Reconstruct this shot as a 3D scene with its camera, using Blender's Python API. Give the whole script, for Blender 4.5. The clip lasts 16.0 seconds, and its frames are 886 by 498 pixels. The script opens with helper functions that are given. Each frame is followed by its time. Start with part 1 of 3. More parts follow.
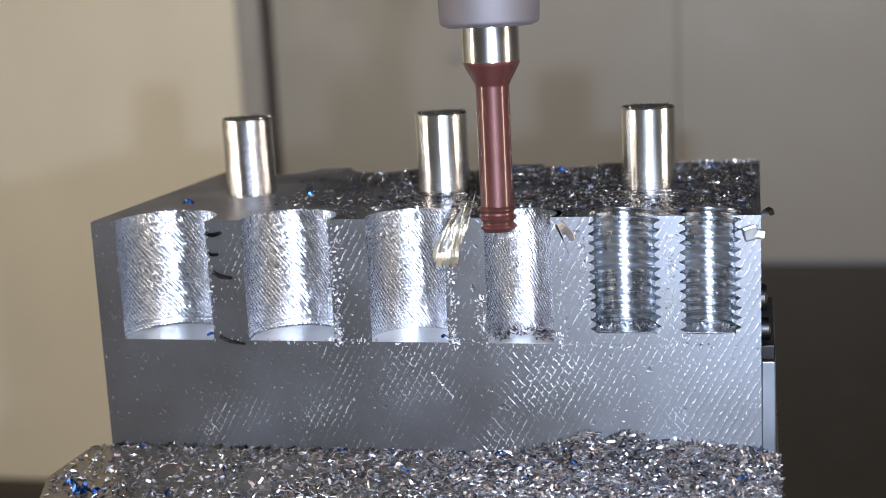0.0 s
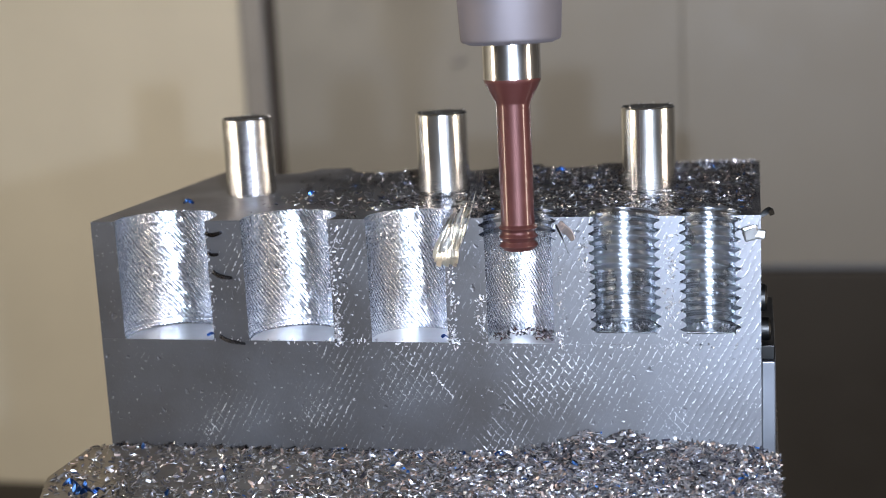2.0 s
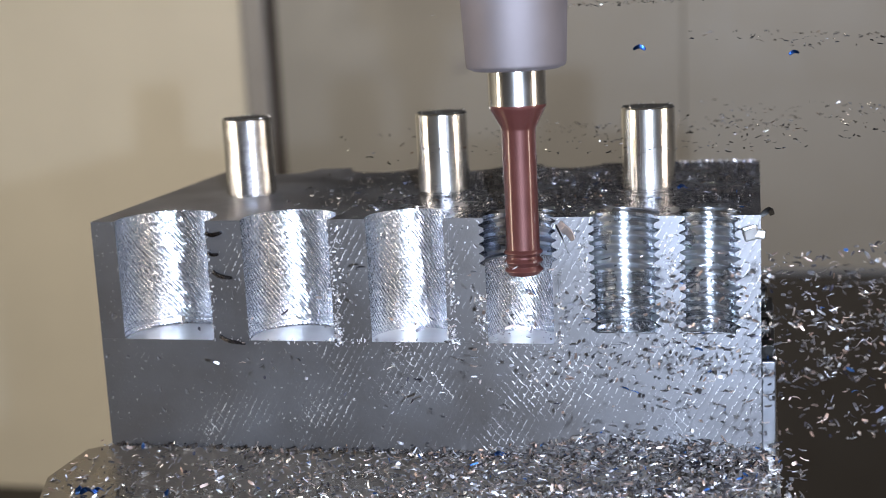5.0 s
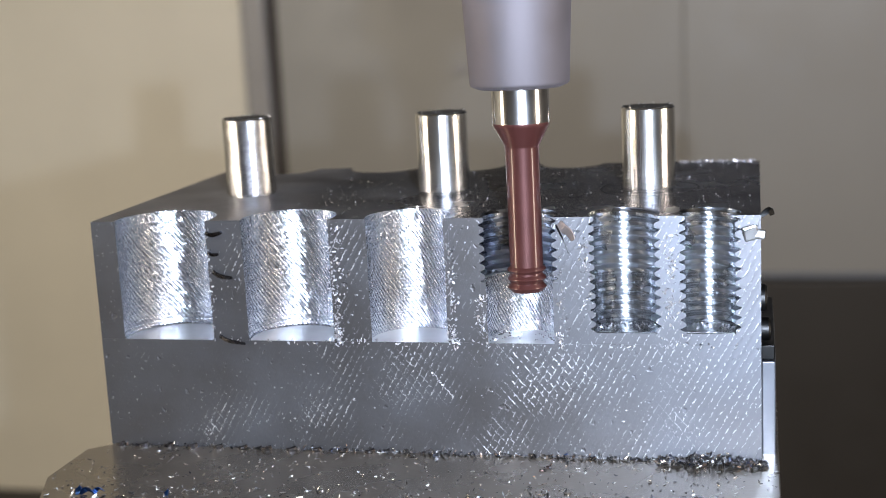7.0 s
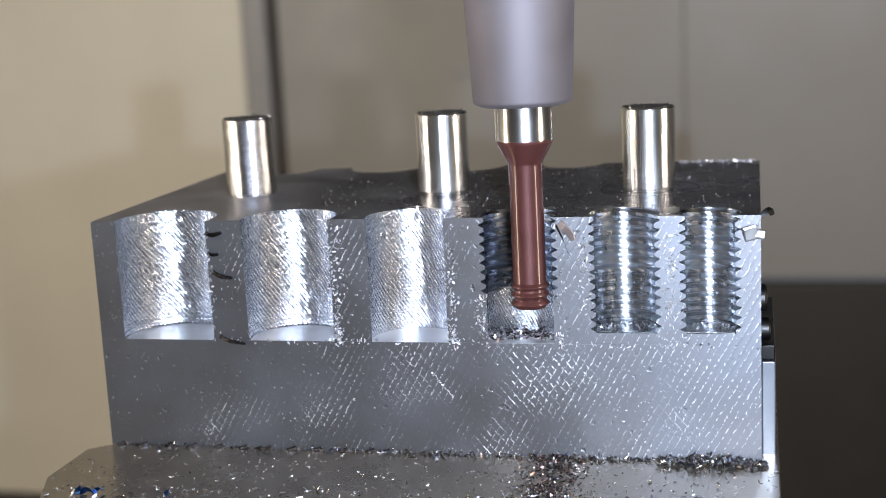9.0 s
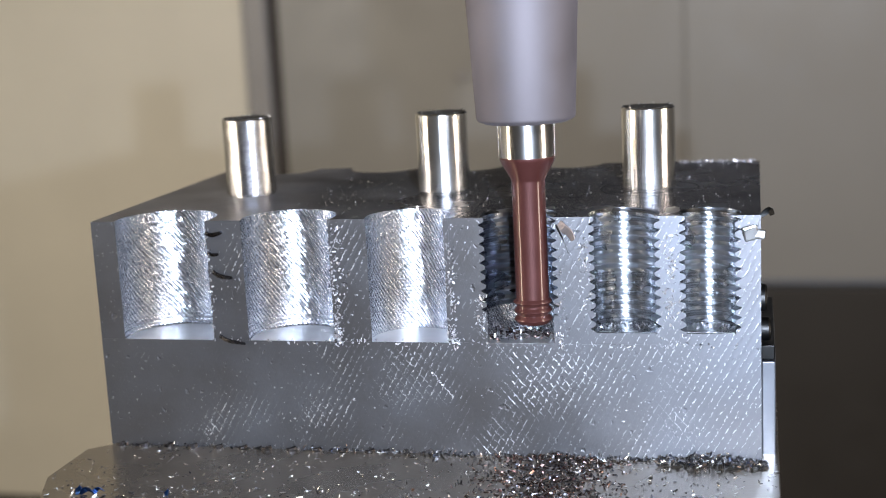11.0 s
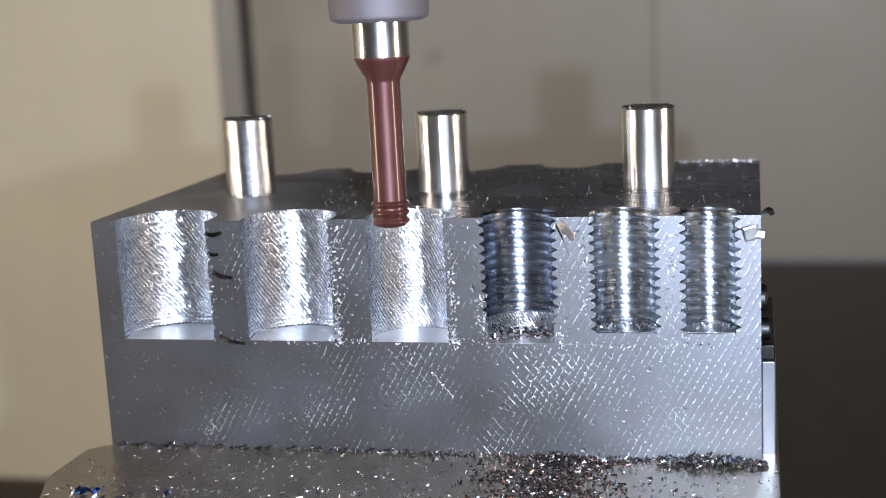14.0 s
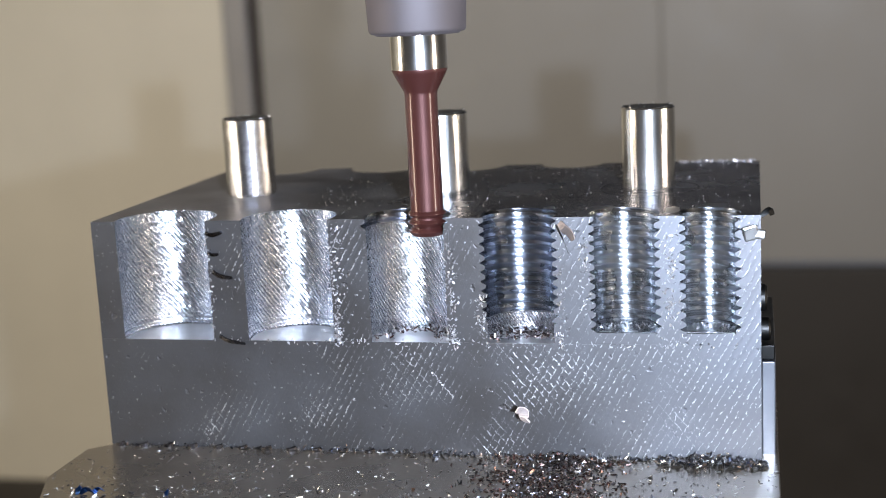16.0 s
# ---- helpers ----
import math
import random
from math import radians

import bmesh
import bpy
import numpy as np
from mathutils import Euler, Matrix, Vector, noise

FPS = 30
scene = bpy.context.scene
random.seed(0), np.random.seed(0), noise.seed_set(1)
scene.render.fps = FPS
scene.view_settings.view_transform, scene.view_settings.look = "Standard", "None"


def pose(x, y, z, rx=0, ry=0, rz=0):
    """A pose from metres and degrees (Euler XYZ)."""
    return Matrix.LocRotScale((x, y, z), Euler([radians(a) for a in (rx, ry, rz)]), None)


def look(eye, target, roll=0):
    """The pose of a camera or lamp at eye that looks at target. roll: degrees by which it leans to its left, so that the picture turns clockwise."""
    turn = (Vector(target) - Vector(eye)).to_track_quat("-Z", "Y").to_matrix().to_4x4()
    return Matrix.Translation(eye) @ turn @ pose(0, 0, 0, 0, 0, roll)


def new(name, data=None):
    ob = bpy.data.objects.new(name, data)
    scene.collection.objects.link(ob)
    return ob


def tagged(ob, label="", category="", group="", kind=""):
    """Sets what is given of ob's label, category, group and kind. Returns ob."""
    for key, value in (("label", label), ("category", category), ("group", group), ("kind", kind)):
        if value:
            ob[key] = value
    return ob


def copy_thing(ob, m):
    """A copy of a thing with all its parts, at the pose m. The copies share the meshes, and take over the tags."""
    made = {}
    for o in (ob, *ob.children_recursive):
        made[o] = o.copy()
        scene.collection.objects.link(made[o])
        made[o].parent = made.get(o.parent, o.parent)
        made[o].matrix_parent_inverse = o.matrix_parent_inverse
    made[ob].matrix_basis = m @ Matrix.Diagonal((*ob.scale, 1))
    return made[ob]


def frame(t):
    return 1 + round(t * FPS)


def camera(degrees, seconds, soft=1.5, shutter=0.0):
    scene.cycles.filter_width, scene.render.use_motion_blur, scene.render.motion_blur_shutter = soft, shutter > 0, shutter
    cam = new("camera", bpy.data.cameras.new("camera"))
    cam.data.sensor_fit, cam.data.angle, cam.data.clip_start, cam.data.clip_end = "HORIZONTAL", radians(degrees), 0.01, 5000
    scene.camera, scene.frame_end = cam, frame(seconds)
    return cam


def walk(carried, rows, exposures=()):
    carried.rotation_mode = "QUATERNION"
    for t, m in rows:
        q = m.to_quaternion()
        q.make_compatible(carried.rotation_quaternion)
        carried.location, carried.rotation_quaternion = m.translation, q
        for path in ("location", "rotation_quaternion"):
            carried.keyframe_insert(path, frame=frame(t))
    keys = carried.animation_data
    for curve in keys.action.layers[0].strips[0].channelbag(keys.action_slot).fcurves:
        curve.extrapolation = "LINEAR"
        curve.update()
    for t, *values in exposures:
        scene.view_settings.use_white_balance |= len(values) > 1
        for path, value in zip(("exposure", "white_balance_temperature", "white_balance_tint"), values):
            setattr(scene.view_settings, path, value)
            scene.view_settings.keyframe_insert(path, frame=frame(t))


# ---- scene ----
# ---------------------------------------------------------------- camera
cam = camera(36.9, 16.0, soft=0.75)
EYE = pose(0.1441, -0.2653, 0.0980, 79.028, 2.850, 12.975)
walk(cam, [(0.0, EYE), (16.0, EYE)], [(0.0, 0.0), (3.2, 0.0), (3.9, 0.06), (4.4, 0.06), (6.4, 0.03), (8.0, -0.01), (12.0, 0.0), (14.8, -0.01), (16.0, -0.03)])
cam.data.dof.use_dof = True
cam.data.dof.focus_distance = 0.272
cam.data.dof.aperture_fstop = 17.0

# ---------------------------------------------------------------- light
world = bpy.data.worlds.new("machine_interior")
scene.world = world
world.use_nodes = True
world.node_tree.nodes["Background"].inputs["Color"].default_value = (0.85, 0.88, 1.0, 1)
world.node_tree.nodes["Background"].inputs["Strength"].default_value = 0.15


def area_lamp(name, eye, target, size, size_y, power, colour):
    data = bpy.data.lights.new(name, "AREA")
    data.shape, data.size, data.size_y = "RECTANGLE", size, size_y
    data.energy, data.color = power, colour
    ob = new(name, data)
    ob.matrix_world = look(eye, target)
    return ob


# the lamp beside the lens, and the warm strip lamps of the enclosure
area_lamp("phone_lamp", (0.166, -0.250, 0.086), (0.075, 0.05, 0.03), 0.006, 0.006, 2.75, (0.70, 0.81, 1.0))
area_lamp("strip_lamp_left", (-0.55, -0.25, 0.20), (0.07, 0.05, 0.05), 0.10, 0.80, 3.6, (1.0, 0.85, 0.67))
area_lamp("strip_lamp_right", (0.70, -0.10, 0.20), (0.07, 0.05, 0.05), 0.10, 0.80, 3.6, (1.0, 0.865, 0.735))
# fill light added to brighten the beige wall evenly; no fitting is known there
area_lamp("left_wall_fill", (-0.80, -0.25, 0.24), (-0.80, 1.0, -0.36), 0.8, 0.16, 5.2, (1.0, 0.95, 0.855))
# unseen fill light added to grade the back panel from bright top to darker foot
area_lamp("back_wall_fill", (0.47, 0.92, 0.39), (0.47, 1.05, 0.10), 1.0, 0.05, 1.9, (0.92, 0.90, 0.94))

# ---------------------------------------------------------------- materials


class Mat:
    """A node material with short helpers."""

    def __init__(self, name):
        self.m = bpy.data.materials.new(name)
        self.m.use_nodes = True
        self.n = self.m.node_tree.nodes
        self.b = self.n["Principled BSDF"]
        self.coord = self.n.new("ShaderNodeTexCoord").outputs["Object"]

    def link(self, a, b):
        self.m.node_tree.links.new(a, b)

    def set(self, **kw):
        for key, value in kw.items():
            self.b.inputs[key.replace("_", " ")].default_value = value
        return self

    def mapping(self, scale=(1, 1, 1), turn=(0, 0, 0), source=None):
        spin, node = self.n.new("ShaderNodeMapping"), self.n.new("ShaderNodeMapping")
        spin.inputs["Rotation"].default_value = [radians(a) for a in turn]
        node.inputs["Scale"].default_value = scale
        self.link(source or self.coord, spin.inputs["Vector"])
        self.link(spin.outputs[0], node.inputs["Vector"])
        return node.outputs[0]

    def noise(self, scale, detail=3.0, vector=None, rough=0.55):
        node = self.n.new("ShaderNodeTexNoise")
        node.inputs["Scale"].default_value = scale
        node.inputs["Detail"].default_value = detail
        node.inputs["Roughness"].default_value = rough
        self.link(vector or self.coord, node.inputs["Vector"])
        return node.outputs["Fac"]

    def ramp(self, source, *stops):
        node = self.n.new("ShaderNodeValToRGB")
        while len(node.color_ramp.elements) < len(stops):
            node.color_ramp.elements.new(0.5)
        for element, (place, colour) in zip(node.color_ramp.elements, stops):
            element.position = place
            element.color = (*colour, 1) if len(colour) == 3 else colour
        self.link(source, node.inputs[0])
        return node.outputs[0]

    def math(self, kind, a, b=None, clamp=False):
        node = self.n.new("ShaderNodeMath")
        node.operation, node.use_clamp = kind, clamp
        for slot, value in zip(node.inputs, (a, b)):
            if value is None:
                continue
            if isinstance(value, (int, float)):
                slot.default_value = value
            else:
                self.link(value, slot)
        return node.outputs[0]

    def range(self, source, a, b, c, d):
        node = self.n.new("ShaderNodeMapRange")
        for k, value in zip(("From Min", "From Max", "To Min", "To Max"), (a, b, c, d)):
            node.inputs[k].default_value = value
        self.link(source, node.inputs["Value"])
        return node.outputs["Result"]

    def colour(self, socket):
        self.link(socket, self.b.inputs["Base Color"])
        return self

    def rough(self, socket):
        self.link(socket, self.b.inputs["Roughness"])
        return self

    def bump(self, height, distance, strength=1.0):
        node = self.n.new("ShaderNodeBump")
        node.inputs["Distance"].default_value = distance
        node.inputs["Strength"].default_value = strength
        self.link(height, node.inputs["Height"])
        self.link(node.outputs[0], self.b.inputs["Normal"])
        return self


def grey(v):
    return (v, v, v)


def milled_face():
    """Sawn and fly-cut steel: diagonal rows of short bright tooth marks in two directions, shown in patches."""
    k = Mat("milled_steel_face").set(Metallic=1.0)
    k.coord = k.n.new("ShaderNodeNewGeometry").outputs["Position"]
    split = k.n.new("ShaderNodeSeparateXYZ")
    k.link(k.coord, split.inputs[0])
    x = split.outputs[0]
    marks = None
    for turn, lo, hi, low, seed in ((-30, 0.015, 0.120, 0.51, 0.0), (40, 0.040, 0.095, 0.568, 3.1)):
        rows = k.n.new("ShaderNodeTexWave")
        rows.wave_type, rows.bands_direction = "BANDS", "X"
        rows.inputs["Scale"].default_value = 215
        rows.inputs["Distortion"].default_value = 1.8
        rows.inputs["Detail"].default_value = 2
        rows.inputs["Detail Scale"].default_value = 3
        k.link(k.mapping((1, 1, 1), (0, turn, 0)), rows.inputs["Vector"])
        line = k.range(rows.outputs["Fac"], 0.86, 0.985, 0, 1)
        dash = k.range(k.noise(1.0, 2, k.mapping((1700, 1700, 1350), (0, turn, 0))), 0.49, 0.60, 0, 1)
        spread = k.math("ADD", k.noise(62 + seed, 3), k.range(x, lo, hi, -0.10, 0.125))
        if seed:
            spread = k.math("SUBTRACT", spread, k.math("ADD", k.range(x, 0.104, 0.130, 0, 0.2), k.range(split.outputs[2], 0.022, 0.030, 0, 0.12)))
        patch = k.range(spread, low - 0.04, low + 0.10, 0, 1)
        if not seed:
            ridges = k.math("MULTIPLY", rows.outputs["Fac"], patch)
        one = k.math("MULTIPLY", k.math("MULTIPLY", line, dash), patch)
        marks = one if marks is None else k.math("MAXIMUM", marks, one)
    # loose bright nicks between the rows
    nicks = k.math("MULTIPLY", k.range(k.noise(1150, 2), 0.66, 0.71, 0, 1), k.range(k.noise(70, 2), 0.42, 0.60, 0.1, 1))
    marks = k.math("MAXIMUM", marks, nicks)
    brushed = k.noise(1.0, 3, k.mapping((2600, 2600, 120), (0, -30, 0)))
    grain = k.noise(1100, 3)
    pits = k.range(k.noise(420, 2), 0.66, 0.74, 0, 1)
    # the lamp's sheen along x goes into base colour: mid dark, right end lightest
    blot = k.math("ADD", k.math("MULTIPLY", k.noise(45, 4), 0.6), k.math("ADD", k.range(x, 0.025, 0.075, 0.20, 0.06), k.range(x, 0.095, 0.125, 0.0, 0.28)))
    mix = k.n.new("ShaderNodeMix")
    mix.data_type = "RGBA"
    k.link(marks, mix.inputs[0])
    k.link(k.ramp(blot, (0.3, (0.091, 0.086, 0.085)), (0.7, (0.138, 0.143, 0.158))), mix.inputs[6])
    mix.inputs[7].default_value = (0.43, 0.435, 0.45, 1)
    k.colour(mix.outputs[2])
    base = k.range(blot, 0.3, 0.7, 0.42, 0.50)
    k.rough(k.math("ADD", base, k.math("MULTIPLY", grain, 0.10)))
    height = k.math("ADD", k.math("MULTIPLY", marks, 0.22), k.math("MULTIPLY", k.math("ADD", brushed, grain), 0.16))
    height = k.math("SUBTRACT", height, k.math("MULTIPLY", pits, 0.5))
    height = k.math("ADD", height, k.math("MULTIPLY", ridges, 0.15))
    k.bump(height, 0.00020, 0.9)
    return k.m


def top_steel():
    k = Mat("oily_steel_top").set(Metallic=1.0, Specular_Tint=(0.45, 0.45, 0.48, 1))
    blot = k.noise(60, 4)
    k.colour(k.ramp(blot, (0.32, (0.30, 0.30, 0.32)), (0.68, (0.54, 0.54, 0.56))))
    split = k.n.new("ShaderNodeSeparateXYZ")
    k.link(k.coord, split.inputs[0])
    dry = k.range(split.outputs[0], 0.030, 0.075, 0.20, 0.10)
    k.rough(k.math("ADD", k.range(blot, 0.3, 0.7, 0.11, 0.20), dry))
    rings = k.noise(1.0, 2, k.mapping((260, 2600, 100)))
    k.bump(k.math("ADD", k.noise(1400, 3), k.math("MULTIPLY", rings, 1.6)), 0.00007, 0.9)
    return k.m


def bored_steel(name="bored_steel", low=(0.36, 0.39, 0.455), high=(0.90, 0.905, 0.92), radius=0.010, turn=35, rough=(0.15, 0.24), depth=0.00010, pitch=420, wave=0.85, uneven=2.1, grit=0.6, lines=0.35, broken=0.2):
    """Bright turned wall with slanting rows of cutter marks."""
    k = Mat(name).set(Metallic=1.0)
    split = k.n.new("ShaderNodeSeparateXYZ")
    k.link(k.coord, split.inputs[0])
    u = k.math("MULTIPLY", k.math("ARCTAN2", split.outputs[1], split.outputs[0]), radius)
    join = k.n.new("ShaderNodeCombineXYZ")
    k.link(u, join.inputs[0])
    k.link(split.outputs[2], join.inputs[1])
    rows = k.n.new("ShaderNodeTexWave")
    rows.wave_type, rows.bands_direction = "BANDS", "X"
    rows.inputs["Scale"].default_value = pitch
    rows.inputs["Distortion"].default_value = uneven
    rows.inputs["Detail"].default_value = 2
    rows.inputs["Detail Scale"].default_value = 2.2
    k.link(k.mapping((1, 1, 1), (0, 0, turn), join.outputs[0]), rows.inputs["Vector"])
    steps = k.n.new("ShaderNodeTexWave")
    steps.wave_type, steps.bands_direction = "BANDS", "Y"
    steps.inputs["Scale"].default_value = 131
    steps.inputs["Distortion"].default_value = 0.6
    k.link(join.outputs[0], steps.inputs["Vector"])
    ledge_line = k.math("MULTIPLY", k.range(steps.outputs["Fac"], 0.90, 1.0, 0, 1), k.range(k.noise(900, 1), 0.42, 0.55, 0, 1))
    scales = k.noise(1.0, 2, k.mapping((1900, 1100, 1), (0, 0, turn), join.outputs[0]))
    long = k.noise(1.0, 2, k.mapping((260, 4200, 1), (0, 0, -4), join.outputs[0]))
    height = k.math("ADD", k.math("MULTIPLY", k.math("MULTIPLY", rows.outputs["Fac"], k.range(k.noise(700, 2), 0.35, 0.65, broken, 1.0)), wave), k.math("ADD", k.math("MULTIPLY", scales, grit), k.math("MULTIPLY", long, 0.5 * grit)))
    height = k.math("ADD", height, k.math("MULTIPLY", ledge_line, lines * wave))
    coarse = k.noise(1.0, 2, k.mapping((900, 480, 1), (0, 0, turn), join.outputs[0]))
    height = k.math("ADD", height, k.math("MULTIPLY", coarse, 0.8 * grit))
    # glint and shade of the cutter marks put into colour, following their height
    tone = k.math("ADD", k.math("MULTIPLY", k.math("ADD", coarse, scales), 0.35), k.math("MULTIPLY", k.math("ADD", rows.outputs["Fac"], long), 0.15))
    k.colour(k.ramp(tone, (0.38, low), (0.62, high)))
    k.rough(k.range(scales, 0.3, 0.7, *rough))
    k.bump(height, depth, 1.0)
    return k.m


def plain_metal(name, colour, rough, spread=0.06, fine=1500, depth=0.00002, metal=1.0, stretch=(1, 1, 1)):
    k = Mat(name).set(Metallic=metal)
    n1 = k.noise(fine, 3, k.mapping(stretch))
    n2 = k.noise(fine / 12, 3)
    dark = [c * 0.8 for c in colour]
    k.colour(k.ramp(n2, (0.3, dark), (0.7, colour)))
    k.rough(k.range(n2, 0.3, 0.7, rough - spread, rough + spread))
    k.bump(n1, depth, 0.6)
    return k.m


def panel_paint(name, colour, rough, spec=0.5):
    k = Mat(name)
    k.set(Metallic=0.0)
    n = k.noise(5, 4)
    k.colour(k.ramp(n, (0.3, [c * 0.9 for c in colour]), (0.7, colour)))
    k.rough(k.range(k.noise(30, 3), 0.3, 0.7, rough - 0.05, rough + 0.08))
    k.bump(k.noise(400, 2), 0.0001, 0.3)
    return k.m


def chip_metal(name, *stops, rough=(0.22, 0.42)):
    k = Mat(name).set(Metallic=1.0)
    geo = k.n.new("ShaderNodeNewGeometry")
    rnd = geo.outputs["Random Per Island"]
    ramp = k.ramp(rnd, *stops)
    k.n[-1].color_ramp.interpolation = "CONSTANT"
    k.colour(ramp)
    k.rough(k.range(rnd, 0, 1, *rough))
    k.bump(k.noise(2500, 2), 0.00005, 0.5)
    return k.m


FACE = milled_face()
TOP = top_steel()
BORE = bored_steel()
BORE_FLOOR = plain_metal("bore_floor_steel", (0.72, 0.72, 0.73), 0.38, 0.05, 1500, 0.00004)


def threaded_steel(name, colour):
    """Fine turning marks round the bore spread the light up and down."""
    m = plain_metal(name, colour, 0.275, 0.05, 1000, 0.00013, stretch=(1.0, 1.0, 1.6))
    turned = m.node_tree.nodes.new("ShaderNodeTangent")
    turned.direction_type, turned.axis = "RADIAL", "Z"
    shader = m.node_tree.nodes["Principled BSDF"]
    m.node_tree.links.new(turned.outputs[0], shader.inputs["Tangent"])
    shader.inputs["Anisotropic"].default_value = 0.90
    shader.inputs["Anisotropic Rotation"].default_value = 0.25
    return m


THREAD = threaded_steel("threaded_steel", (0.55, 0.57, 0.605))
# darker, bluer thread steel for the two wider threaded bores
THREAD_DARK = threaded_steel("dark_threaded_steel", (0.40, 0.425, 0.48))
PIN = plain_metal("ground_pin_steel", (0.78, 0.77, 0.745), 0.21, 0.05, 420, 0.00014, stretch=(3, 3, 0.05))
PIN_TURNED = bored_steel("turned_pin_steel", (0.44, 0.435, 0.42), (0.90, 0.895, 0.88), 0.006, 52, (0.14, 0.22), 0.00006, 640, 0.9, 1.0, 0.2, 0.0, 1.0)
PIN_END = plain_metal("dull_pin_end", (0.03, 0.03, 0.03), 0.6, metal=0.0)
SHANK = plain_metal("ground_shank_steel", (0.62, 0.615, 0.615), 0.18, 0.03, 1500, 0.00001, stretch=(1, 1, 6))
COAT = plain_metal("copper_brown_coating", (0.072, 0.021, 0.018), 0.42, 0.04, 1500, 0.00001, metal=0.55, stretch=(1, 1, 6))
COAT.node_tree.nodes["Principled BSDF"].inputs["Coat Weight"].default_value = 1.0
COAT.node_tree.nodes["Principled BSDF"].inputs["Coat Roughness"].default_value = 0.11
HOLDER = plain_metal("satin_holder_steel", (0.178, 0.160, 0.170), 0.72, 0.05, 900, 0.00001, stretch=(1, 1, 8))
LEDGE = plain_metal("ledge_steel", (0.350, 0.312, 0.265), 0.27, 0.06, 700, 0.00008, metal=0.95, stretch=(0.8, 1.6, 1))
PLATE = plain_metal("plate_steel", (0.200, 0.212, 0.238), 0.42, 0.06, 900, 0.00003)
BLACK = plain_metal("black_oxide_steel", (0.03, 0.03, 0.03), 0.4, 0.08, 900, 0.00003)
BEIGE = panel_paint("warm_beige_paint", (0.73, 0.675, 0.56), 0.45)
GREYP = panel_paint("grey_beige_paint", (0.290, 0.278, 0.258), 0.42)
LOWER = panel_paint("dark_brown_guard", (0.036, 0.030, 0.024), 0.5)
# pale grey-blue chosen for its reflection in pins and bores
FRONT_PALE = panel_paint("pale_reflector_paint", (0.64, 0.68, 0.76), 0.5)
# near-black, only to be mirrored in the block's top
DARK_CARD = panel_paint("dark_reflection_paint", (0.008, 0.010, 0.015), 0.5)
POST = panel_paint("grey_post_paint", (0.28, 0.265, 0.26), 0.4)
GAP = panel_paint("dark_rubber_seal", (0.06, 0.05, 0.045), 0.6)
FLOOR = panel_paint("dark_floor_paint", (0.07, 0.06, 0.05), 0.5)
S_LIGHT, S_MID, S_DARK = (0.55, 0.55, 0.56), (0.20, 0.20, 0.215), (0.06, 0.06, 0.066)
CHIP = chip_metal("steel_chips", (0.0, S_LIGHT), (0.20, S_MID), (0.46, S_DARK), (0.86, (0.20, 0.15, 0.12)), (0.93, (0.05, 0.06, 0.10)), (0.99, (0.04, 0.11, 0.30)))
HEAP = chip_metal("dull_steel_chips", (0.0, (0.50, 0.50, 0.52)), (0.20, (0.29, 0.29, 0.315)), (0.55, (0.12, 0.12, 0.135)), (0.82, (0.38, 0.30, 0.27)), (0.92, (0.05, 0.05, 0.07)), (0.985, (0.04, 0.11, 0.30)), rough=(0.36, 0.52))
SPECK = chip_metal("fine_steel_chips", (0.0, (0.70, 0.70, 0.70)), (0.6, S_MID), (0.8, S_DARK))
DARKCHIP = chip_metal("brown_chips", (0.0, (0.15, 0.10, 0.09)), (0.30, S_DARK), (0.62, (0.17, 0.16, 0.17)), (0.84, (0.42, 0.41, 0.41)), (0.93, (0.12, 0.06, 0.055)))
BLUECHIP = chip_metal("blued_chips", (0.0, (0.02, 0.06, 0.20)), (0.45, (0.05, 0.13, 0.34)), (0.8, (0.02, 0.03, 0.06)))

# ---------------------------------------------------------------- mesh helpers


def part(name, bm, material, parent=None, label="", smooth=False):
    """Link a bmesh as one mesh object, under a thing or a part where one is given."""
    data = bpy.data.meshes.new(name)
    bm.to_mesh(data)
    bm.free()
    for m in material if isinstance(material, (list, tuple)) else [material]:
        data.materials.append(m)
    if smooth:
        data.polygons.foreach_set("use_smooth", [True] * len(data.polygons))
    ob = new(name, data)
    ob.parent = parent
    if label:
        tagged(ob, label)
    return ob


def soften(bm, width, segments=2):
    edges = [e for e in bm.edges if len(e.link_faces) == 2 and e.calc_face_angle(0) > radians(30)]
    bmesh.ops.bevel(bm, geom=edges, offset=width, segments=segments, profile=0.5, affect="EDGES", clamp_overlap=True)
    return bm


def box(lo, hi, width=0.0, segments=2):
    bm = bmesh.new()
    bmesh.ops.create_cube(bm, size=1)
    for v in bm.verts:
        v.co = [lo[i] + (v.co[i] + 0.5) * (hi[i] - lo[i]) for i in range(3)]
    return soften(bm, width, segments) if width else bm


def prism(outline, z0, z1, width=0.0):
    bm = bmesh.new()
    low = [bm.verts.new((x, y, z0)) for x, y in outline]
    high = [bm.verts.new((x, y, z1)) for x, y in outline]
    bm.faces.new(low[::-1])
    bm.faces.new(high)
    for i in range(len(low)):
        j = (i + 1) % len(low)
        bm.faces.new((low[i], low[j], high[j], high[i]))
    bmesh.ops.recalc_face_normals(bm, faces=bm.faces[:])
    return soften(bm, width) if width else bm


def lathe(profile, steps=48):
    """A solid of revolution round z; profile: (radius, z) from the bottom up."""
    bm = bmesh.new()
    rings = []
    for r, z in profile:
        rings.append([bm.verts.new((r * math.cos(a), r * math.sin(a), z)) for a in [2 * math.pi * i / steps for i in range(steps)]])
    for a, b in zip(rings, rings[1:]):
        for i in range(steps):
            j = (i + 1) % steps
            bm.faces.new((a[i], a[j], b[j], b[i]))
    bm.faces.new(rings[0][::-1])
    bm.faces.new(rings[-1])
    return bm


